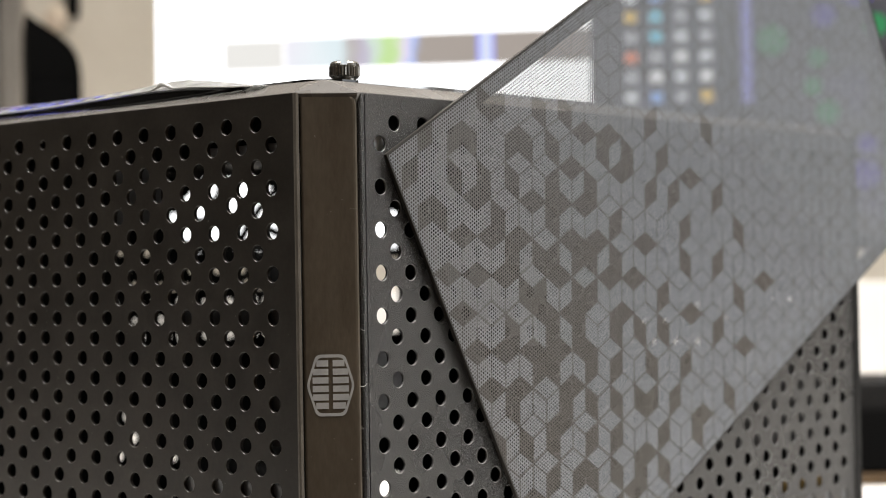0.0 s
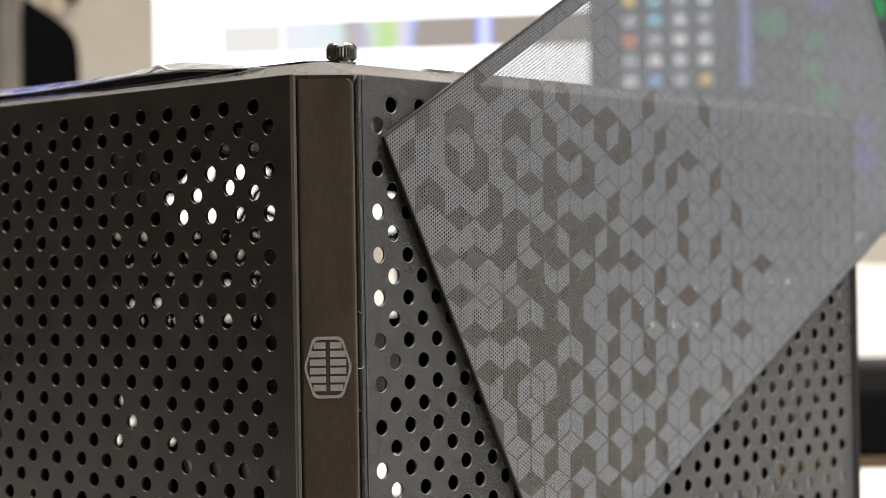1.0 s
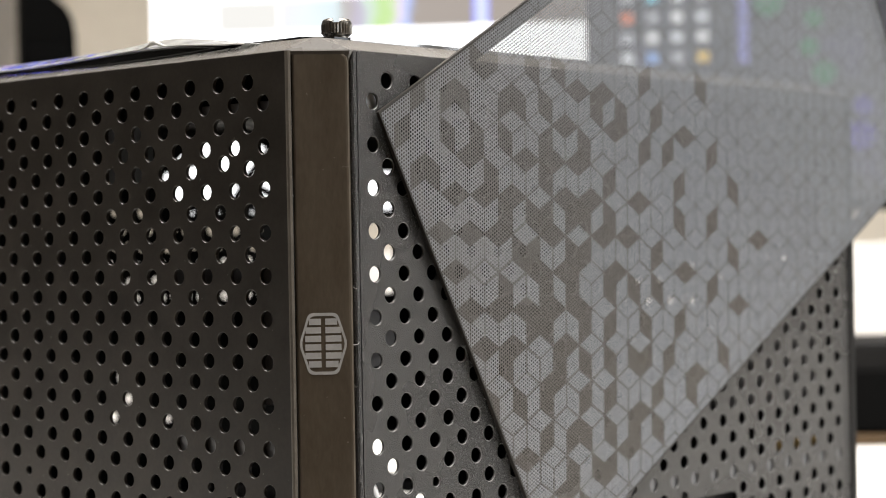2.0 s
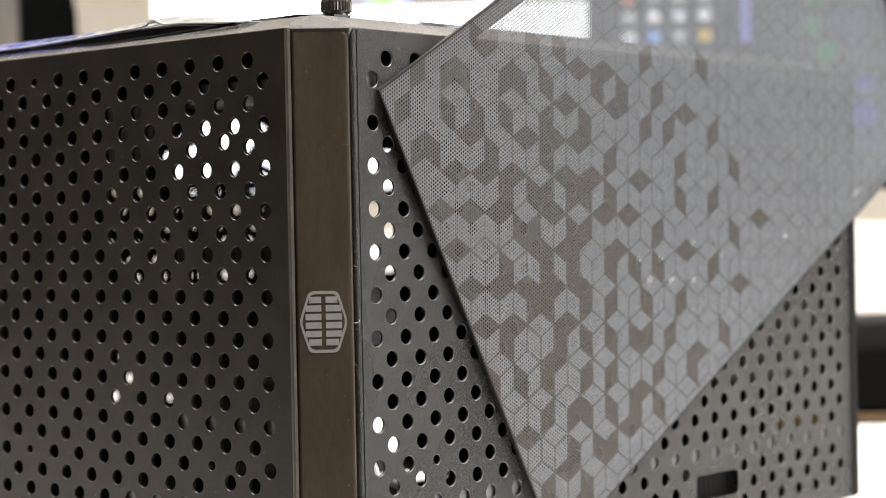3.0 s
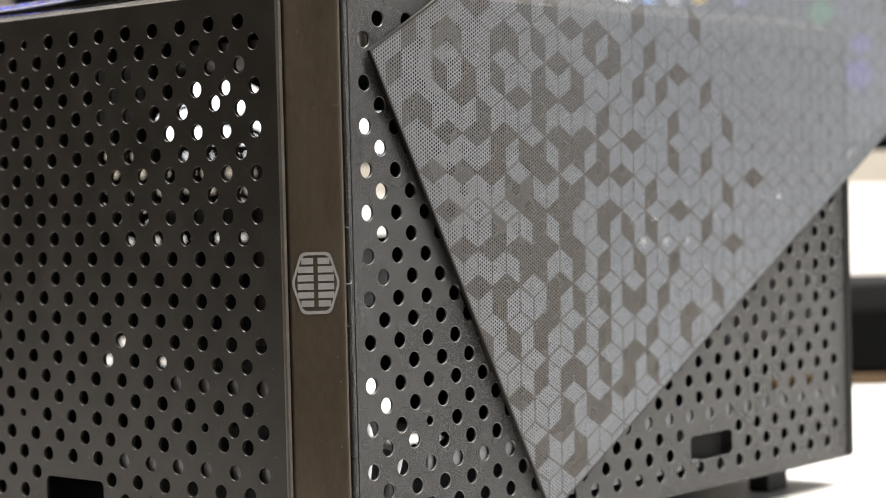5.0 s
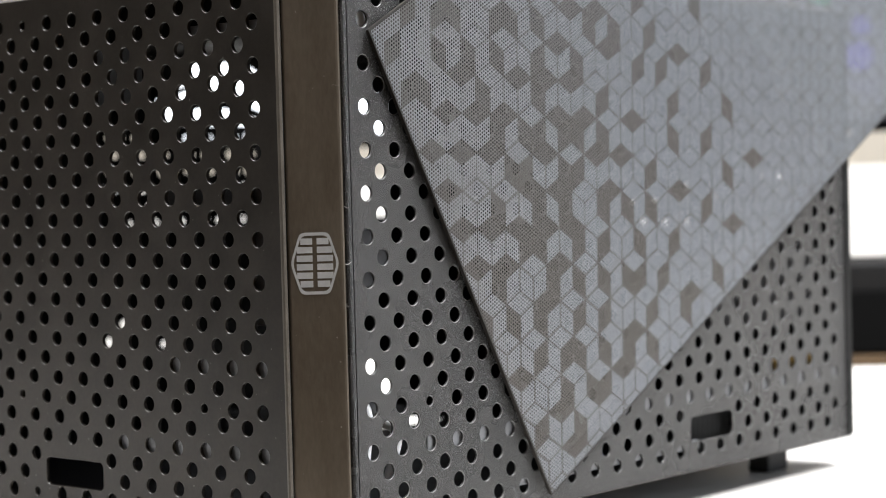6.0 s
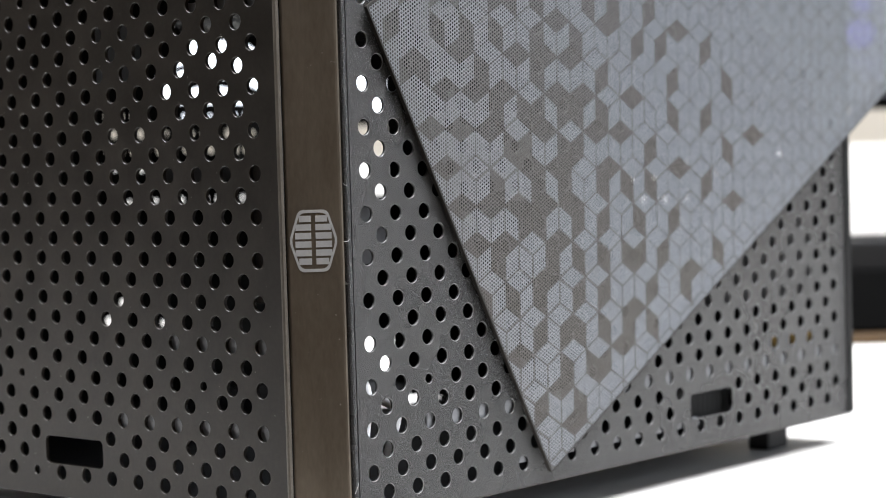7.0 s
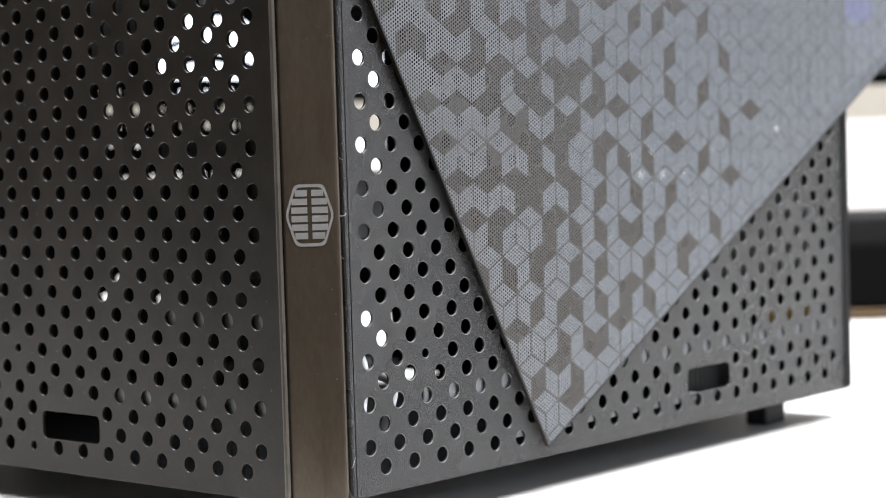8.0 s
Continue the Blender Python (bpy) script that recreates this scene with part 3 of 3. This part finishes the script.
# grey brackets just behind the perforation
part("bracket", box(0.060, 0.372, 0.0014, 0.006, 0.0385, 0.0455, 0.0006), LEDGE, case, "grey metal bracket")
part("bracket", box(0.0019, 0.006, 0.026, 0.085, 0.0700, 0.0775, 0.0006), LEDGE, case, "grey metal bracket")
part("bracket", box(0.0019, 0.006, 0.026, 0.115, 0.0370, 0.0450, 0.0006), LEDGE, case, "grey metal bracket")
part("bracket", box(0.0030, 0.008, 0.022, 0.034, 0.0900, 0.1420, 0.0006), LEDGE, case, "grey metal bracket")

part("bracket", box(0.115, 0.245, 0.0014, 0.004, 0.0180, 0.0217, 0.0004), LEDGE, case, "grey metal bracket")

part("bracket", box(0.0021, 0.004, 0.022, 0.070, 0.1966, 0.2028, 0.0004), LEDGE, case, "grey metal bracket")
part("bracket", box(0.0085, 0.012, 0.104, 0.128, 0.1735, 0.1990, 0.0006), LEDGE, case, "grey metal bracket")
part("bracket", box(0.0085, 0.012, 0.026, 0.100, 0.1335, 0.1420, 0.0006), CAGE, case, "dark grey metal bracket")
part("bracket", box(0.0270, 0.0400, 0.0030, 0.007, 0.1980, 0.2065, 0.0006), PALE, case, "pale block added for the brightness in a hole")
part("bracket", box(0.0240, 0.0460, 0.0060, 0.010, 0.1030, 0.1245, 0.0006), LEDGE, case, "grey metal bracket")
part("drive_cage", box(0.258, 0.352, 0.0045, 0.050, 0.0690, 0.1080, 0.001), CAGE, case, "dark grey drive cage")
for x in (0.3145, 0.3305, 0.3465):
    part("capacitor", box(x - 0.003, x + 0.003, 0.004, 0.009, 0.0465, 0.0535, 0.001), AMBER, case, "amber part behind the holes")



def build_cable(points, r, material, label):
    """A round cable through a few points, as a smooth tube."""
    pts = []
    for i in range(len(points) - 1):
        p0, p1, p2, p3 = (Vector(points[min(max(k, 0), len(points) - 1)]) for k in (i - 1, i, i + 1, i + 2))
        for f in (0.0, 0.2, 0.4, 0.6, 0.8):
            pts.append(0.5 * (2 * p1 + (p2 - p0) * f + (2 * p0 - 5 * p1 + 4 * p2 - p3) * f ** 2 + (3 * p1 - p0 - 3 * p2 + p3) * f ** 3))
    pts.append(Vector(points[-1]))
    rings = []
    for i, p in enumerate(pts):
        way = (pts[min(i + 1, len(pts) - 1)] - pts[max(i - 1, 0)]).normalized()
        side = way.cross(Vector((0.3, 0.2, 0.93))).normalized()
        up = side.cross(way)
        rings.append([p + r * (math.cos(radians(45 * k)) * side + math.sin(radians(45 * k)) * up) for k in range(8)])
    part("cable", loft(rings), material, case, label, smooth=True)


# cables inside the case
build_cable([(0.350, 0.372, 0.217), (0.334, 0.372, 0.2085), (0.322, 0.371, 0.1990), (0.316, 0.370, 0.1940), (0.300, 0.368, 0.1770)], 0.0026, STEEL, "black cable")
build_cable([(0.345, 0.372, 0.1795), (0.316, 0.372, 0.1885), (0.288, 0.371, 0.1915), (0.268, 0.370, 0.1890), (0.246, 0.368, 0.1990)], 0.0027, STEEL, "black cable")
build_cable([(0.292, 0.374, 0.2170), (0.286, 0.373, 0.2030), (0.270, 0.372, 0.1990), (0.255, 0.370, 0.1950)], 0.0018, STEEL, "black cable")
# two pale tubes, added only to brighten the holes before them
build_cable([(0.024, 0.0040, 0.063), (0.0285, 0.0032, 0.057), (0.0290, 0.0036, 0.048), (0.0275, 0.0040, 0.036), (0.031, 0.008, 0.016)], 0.0022, PALE, "pale tube added for the brightness in the holes")
build_cable([(0.040, 0.0070, 0.052), (0.0440, 0.0036, 0.049), (0.0450, 0.0032, 0.045), (0.0440, 0.0038, 0.040), (0.041, 0.006, 0.026)], 0.0020, PALE, "pale tube added for the brightness in the holes")

# added dark baffles close behind the upper holes, to keep these black
part("hole_baffle", box(0.0100, 0.0115, 0.02, 0.36, 0.1990, 0.2218), STEEL, case)
part("hole_baffle", box(0.02, 0.36, 0.0100, 0.0115, 0.1990, 0.2218), STEEL, case)
# folded dark edge where the top panel meets the rear
part("rear_fold", box(LEN - 0.0050, LEN + 0.0012, -0.0006, 0.022, Z_LO + 0.0004, Z_HI - 0.0006, 0.0006), STEEL, case, "dark folded rear edge")

# rubber feet under the case
for x, y in ((0.333, 0.02), (0.333, 0.33), (0.04, 0.33), (0.05, 0.06)):
    part("foot", box(x, x + 0.018, y, y + 0.012, TABLE_Z, Z_LO - 0.0014, 0.0012), RUBBER, case, "black rubber foot")

# dark side window, lying on the rim
bm = loft([[(p[0], p[1], Z_RIM + 0.0002) for p in rim_ring(IN + 0.001, 0)], [(p[0], p[1], Z_RIM + 0.0010) for p in rim_ring(IN + 0.001, 0)]])
# unseen plate, added to block reflections off the window's underside
part("window_baffle", box(0.024, LEN - 0.02, 0.024, LEN - 0.02, Z_RIM - 0.0035, Z_RIM - 0.0002), STEEL, case)
part("window_panel", bm, SMOKED, case, "glossy dark acrylic side window")

# added silver strips stand in for glints on the acrylic's edge
EDGE_GLINT = worn("window_edge_glint", (0.45, 0.45, 0.45), (0.65, 0.65, 0.65), 0.18, metal=0.8, big=300, fine=900)
part("window_glint", box(0.030, LEN - 0.014, IN + 0.0004, IN + 0.0010, Z_RIM + 0.0001, Z_RIM + 0.0013), EDGE_GLINT, case, "silver strip standing in for the glint on the window's edge")
part("window_glint", box(IN + 0.0004, IN + 0.0010, 0.030, 0.052, Z_RIM + 0.0001, Z_RIM + 0.0007), EDGE_GLINT, case, "silver strip standing in for the glint on the window's edge")


def build_thumbscrew(cx, cy):
    """Knurled head with a screwdriver slot."""
    scr = thing("thumbscrew", "dark knurled thumbscrew with a slotted head", "screw", m=pose(cx, cy, Z_RIM + 0.0022, 0, 0, -48.9))
    n = 60
    rings = []
    for z, r, k in ((-0.0012, 0.0044, 0), (-0.0001, 0.0044, 0), (0.0, 0.0050, 0), (0.0006, 0.0054, 0), (0.0010, 0.0059, 1), (0.0040, 0.0059, 1), (0.0048, 0.0057, 0), (0.0049, 0.0048, 0)):
        rings.append([((r - 0.0004 * k * (i % 2)) * math.cos(2 * math.pi * i / n), (r - 0.0004 * k * (i % 2)) * math.sin(2 * math.pi * i / n), z) for i in range(n)])
    part("head", loft(rings), GUNMETAL, scr)
    for s in (-1, 1):
        lips = []
        for z, k in ((0.0047, 1.0), (0.0055, 0.97), (0.0063, 0.86), (0.0066, 0.72)):
            arc = [(0.0057 * k * math.cos(radians(a)), 0.0057 * k * math.sin(radians(a)), z) for a in range(-76, 77, 8)]
            lips.append([(s * max(x, 0.0013), y, zz) for x, y, zz in arc])
        part("slot_lip", loft(lips), GUNMETAL, scr)


build_thumbscrew(0.0305, 0.0195)

# ---------------------------------------------------------------- dust filter
FILTER_TURN = 28.8
FL, FW = 0.365, 0.2115
# origin at the low corner; x along the long side, y along the short side, z towards the viewer
FM = Matrix.Translation((0.1305, -0.0030, 0.0125)) @ Matrix(((1, 0, 0, 0), (0, 0, -1, 0), (0, 1, 0, 0), (0, 0, 0, 1))) @ pose(0, 0, 0, 0, 0, FILTER_TURN)
dust_filter = thing("dust_filter", "grey perforated dust filter printed with lozenges, leaning on the case", "filter", m=FM)


def build_mesh_sheet():
    """The perforated sheet: a web of hexagonal cells, each with its own round opening."""
    p = 0.00146
    r = 0.00053
    depth = 0.00016
    dx, dy = p, p * math.sqrt(3) / 2
    nx, ny = int((FL - 0.0010) / dx), int((FW - 0.0010) / dy)
    ii, jj = np.meshgrid(np.arange(nx), np.arange(ny))
    cx = (0.0005 + dx * 0.5 + ii * dx + (jj % 2) * dx / 2).ravel()
    cy = (0.0005 + dy * 0.5 + jj * dy).ravel()
    ok = cx < FL - 0.001
    cx, cy = cx[ok], cy[ok]
    n = len(cx)
    k = np.arange(6)
    a = np.radians(30 + 60 * k)
    R = p / math.sqrt(3)

    def ring(rad, z):
        return np.stack([cx[:, None] + rad * np.cos(a), cy[:, None] + rad * np.sin(a), np.full((n, 6), z)], 2)

    verts = np.concatenate([ring(R, 0.0), ring(r, 0.0), ring(r, -depth), ring(R, -depth)], 1).reshape(-1, 3)
    base = (np.arange(n) * 24)[:, None]
    k2 = (k + 1) % 6
    quads = np.concatenate([np.stack([base + i + k, base + i + k2, base + i + 6 + k2, base + i + 6 + k], 2).reshape(-1, 4) for i in (0, 6, 12)])
    me = bpy.data.meshes.new("mesh_sheet")
    me.vertices.add(len(verts))
    me.vertices.foreach_set("co", verts.ravel())
    me.loops.add(quads.size)
    me.loops.foreach_set("vertex_index", quads.ravel())
    me.polygons.add(len(quads))
    me.polygons.foreach_set("loop_start", np.arange(len(quads)) * 4)
    me.update(calc_edges=True)
    # which pieces of the web lie in a bare lozenge
    mid = verts[quads].mean(axis=1)
    c, s_, side = math.cos(radians(30)), math.sin(radians(30)), HEX_W / math.sqrt(3)
    x, z = mid[:, 0] * c - mid[:, 1] * s_ - 0.0940, mid[:, 0] * s_ + mid[:, 1] * c - 0.1191
    best = np.full(len(mid), 1e9)
    row, col, ang = np.zeros(len(mid), int), np.zeros(len(mid), int), np.zeros(len(mid))
    for k in (0, 1):
        r = np.floor(z / (1.5 * side)).astype(int) + k
        off = (r % 2) * HEX_W / 2
        cc = np.round((x - off) / HEX_W).astype(int)
        gx, gz = x - cc * HEX_W - off, z - r * 1.5 * side
        near = gx ** 2 + gz ** 2 < best
        best = np.where(near, gx ** 2 + gz ** 2, best)
        row, col = np.where(near, r, row), np.where(near, cc, col)
        ang = np.where(near, (np.degrees(np.arctan2(gz, gx)) + 330) % 360, ang)
    bare = np.zeros(len(mid), np.float32)
    for r, (first, marks) in BARE.items():
        for n_, mark in enumerate(marks):
            for k in range(3):
                if int(mark) >> k & 1:
                    bare[(row == r) & (col == first + n_) & ((ang // 120).astype(int) == k)] = 1.0
    layer = me.attributes.new("bare", "FLOAT", "FACE")
    layer.data.foreach_set("value", bare)
    return me


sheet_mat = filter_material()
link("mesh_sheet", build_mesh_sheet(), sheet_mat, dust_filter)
# thin solid edge and the magnet band behind it
EDGE = 0.0006
me = plate("edge", [(0, 0), (FL, 0), (FL, FW), (0, FW)], [[(EDGE, EDGE), (FL - EDGE, EDGE), (FL - EDGE, FW - EDGE), (EDGE, FW - EDGE)]], 0.0004, lambda a, z, d: (a, z, 0.0001 - d))
link("edge", me, MAGNET, dust_filter)
BAND = 0.0075
me = plate("magnet_band", [(0.0002, 0.0002), (FL - 0.0002, 0.0002), (FL - 0.0002, FW - 0.0002), (0.0002, FW - 0.0002)],
           [[(BAND, BAND), (FL - BAND, BAND), (FL - BAND, FW - BAND), (BAND, FW - BAND)]], 0.0013, lambda a, z, d: (a, z, -0.0004 - d))
link("magnet_band", me, MAGNET, dust_filter, "brown-black magnetic band")


# ---------------------------------------------------------------- plastic wrapper on the window
# heights of the wrapper's front edge and of its crest, along the front of the case
HEM = ((0.036, 0.2249), (0.058, 0.2262), (0.080, 0.2279), (0.102, 0.2281), (0.114, 0.2278), (0.132, 0.2272), (0.150, 0.2266), (0.176, 0.2260), (0.36, 0.2258))
CREST = ((0.036, 0.2259), (0.052, 0.2272), (0.063, 0.2285), (0.0736, 0.2303), (0.0846, 0.2317), (0.098, 0.2333), (0.107, 0.2335), (0.119, 0.2328), (0.131, 0.2319),
         (0.14, 0.2314), (0.16, 0.2308), (0.20, 0.2307), (0.36, 0.2306))
# how far the sheet for the wrapper's shade reaches down the sloping rim
SHADE_REACH = ((0.050, 0.0085), (0.075, 0.0062), (0.095, 0.0046), (0.120, 0.0040), (0.145, 0.0054), (0.180, 0.0075), (0.36, 0.0080))


def along(table, y):
    """Height at y, eased between the rows of a table."""
    for (a, p), (b, q) in zip(table, table[1:]):
        if y <= b:
            f = min(1.0, max(0.0, (y - a) / (b - a)))
            return p + (q - p) * f
    return table[-1][1]


def build_wrapper():
    """A loose plastic bag on the window: a sheet for shade under a lifted edge, clear and creased near the corner,
    print and painted glints further along.
    """
    wrap = thing("plastic_wrapper", "crumpled clear plastic wrapper with print and painted glints on the case", "plastic wrapper")
    print_glint_m, nt, b = mat("printed_wrapper_glints", (0.02, 0.02, 0.02), 0.25)
    v = coords(nt, (0.6, 1, 1))
    # coloured reflections of the screen, painted in over the print
    tint = ramp(nt, noise_tex(nt, coords(nt), 30.0, 1.0), [(0.36, (0.05, 0.36, 0.16)), (0.45, (0.12, 0.17, 0.85)), (0.58, (0.16, 0.22, 1.0)), (0.70, (0.35, 0.25, 0.6))])
    mixn = nt.nodes.new("ShaderNodeMix")
    mixn.data_type = "RGBA"
    nt.links.new(ramp(nt, noise_tex(nt, v, 480.0, 2.0, 0.7), [(0.50, grey(0.0)), (0.58, grey(1.0))]), mixn.inputs[0])
    nt.links.new(ramp(nt, noise_tex(nt, v, 260.0, 2.0), [(0.44, (0.02, 0.022, 0.024)), (0.56, (0.50, 0.51, 0.53))]), mixn.inputs[6])
    nt.links.new(tint, mixn.inputs[7])
    nt.links.new(mixn.outputs[2], b.inputs["Base Color"])
    bump(nt, b, noise_tex(nt, v, 300.0, 2.0), 0.5, 0.0006)
    clear_m = worn("creased_clear_plastic", (0.26, 0.26, 0.25), (0.62, 0.62, 0.60), 0.24, big=120, fine=700, scale=(0.25, 1, 1), relief=0.4, dist=0.0006)

    def skin(y0, y1, ny, inset, lift, wild):
        """From the hem up to the crest and back over the window, with creases."""
        steps = (0.0, 0.1, 0.22, 0.36, 0.52, 0.68, 0.84, 1.0)
        bm = bmesh.new()
        rows = []
        for j in range(ny + 1):
            y = y0 + (y1 - y0) * j / ny
            lo, hi = along(HEM, y), along(CREST, y)
            row = []
            for f in steps:
                crease = wild * noise.noise(Vector((f * 3.0, y * 240, 0.3))) * math.sin(math.pi * min(1.0, f + 0.15))
                row.append(bm.verts.new((0.006 + inset + 0.016 * f, y, lo + (hi - lo) * f ** 0.8 + lift + crease)))
            row.append(bm.verts.new((0.09, y, hi - 0.0006)))
            row.append(bm.verts.new((0.24, y, max(hi - 0.0035, Z_RIM + 0.0014))))
            rows.append(row)
        for p, q in zip(rows, rows[1:]):
            for k in range(len(p) - 1):
                bm.faces.new((p[k], p[k + 1], q[k + 1], q[k]))
        bmesh.ops.solidify(bm, geom=bm.faces[:], thickness=0.00012)
        return bm

    part("clear_film", skin(0.040, 0.146, 90, 0.0, 0.0, 0.0007), clear_m, wrap, "creased clear plastic", smooth=True)
    part("print_glint_film", skin(0.138, 0.358, 150, 0.0004, 0.0002, 0.0004), print_glint_m, wrap, "film with print and painted coloured glints", smooth=True)
    # dark sheet in place of the wrapper's shade, from its front edge to the rim
    bm = bmesh.new()
    rows = []
    for j in range(101):
        y = 0.050 + 0.308 * j / 100
        x = along(SHADE_REACH, y)
        low = Z_HI + 0.0006 + 0.462 * x
        rows.append([bm.verts.new(p) for p in ((0.0066, y, along(HEM, y) - 0.0003), (0.5 * (0.0060 + x), y, 0.5 * (along(HEM, y) + low)), (x, y, low))])
    for p, q in zip(rows, rows[1:]):
        for k in range(2):
            bm.faces.new((p[k], p[k + 1], q[k + 1], q[k]))
    bmesh.ops.solidify(bm, geom=bm.faces[:], thickness=0.00012)
    part("shade_sheet", bm, WRAP_SHADE, wrap, "dark sheet standing in for shade under the wrapper", smooth=True)
    # welded hem along the front edge, with a crumpled knot at its highest point
    rings = []
    for j in range(161):
        y = 0.044 + 0.314 * j / 160
        r = 0.00032 + 0.0008 * math.exp(-((y - 0.095) / 0.0045) ** 2) * (1 + 0.8 * noise.noise(Vector((3, y * 600, 0)))) + 0.00010 * noise.noise(Vector((0, y * 200, 0)))
        h = along(HEM, y) + 0.0022 * math.exp(-((y - 0.0955) / 0.004) ** 2)
        rings.append([(0.0058 + r * math.cos(radians(60 * k)), y, h + r * math.sin(radians(60 * k))) for k in range(6)])
    part("hem", loft(rings), worn("pale_welded_hem", (0.40, 0.40, 0.38), (0.62, 0.61, 0.59), 0.22, big=200, fine=900), wrap, "pale shiny hem", smooth=True)


build_wrapper()


def build_lint(points, r):
    """A stray fibre caught on an edge of the case."""
    lint = thing("lint_fibre", "short pale stray fibre on the case", "lint", group="lint on the case")
    rings = []
    for i in range(13):
        f = i / 12
        p = (1 - f) ** 2 * Vector(points[0]) + 2 * f * (1 - f) * Vector(points[1]) + f * f * Vector(points[2])
        rings.append([p + r * (1.1 - 0.6 * f) * Vector((math.cos(radians(120 * k)) * 0.7, -math.cos(radians(120 * k)) * 0.7, math.sin(radians(120 * k)))) for k in range(3)])
    part("fibre", loft(rings), LINT, lint)


LINT = worn("pale_fibre", (0.50, 0.50, 0.48), (0.66, 0.66, 0.64), 0.6)
build_lint([(0.0160, -0.0001, 0.1125), (0.0178, -0.0008, 0.1120), (0.0187, -0.0006, 0.1134)], 0.00012)
build_lint([(0.0165, -0.0002, 0.1335), (0.0172, -0.0007, 0.1326), (0.0180, -0.0005, 0.1329)], 0.00011)
build_lint([(0.0178, -0.0003, 0.0200), (0.0184, -0.0010, 0.0222), (0.0193, -0.0008, 0.0240)], 0.00010)
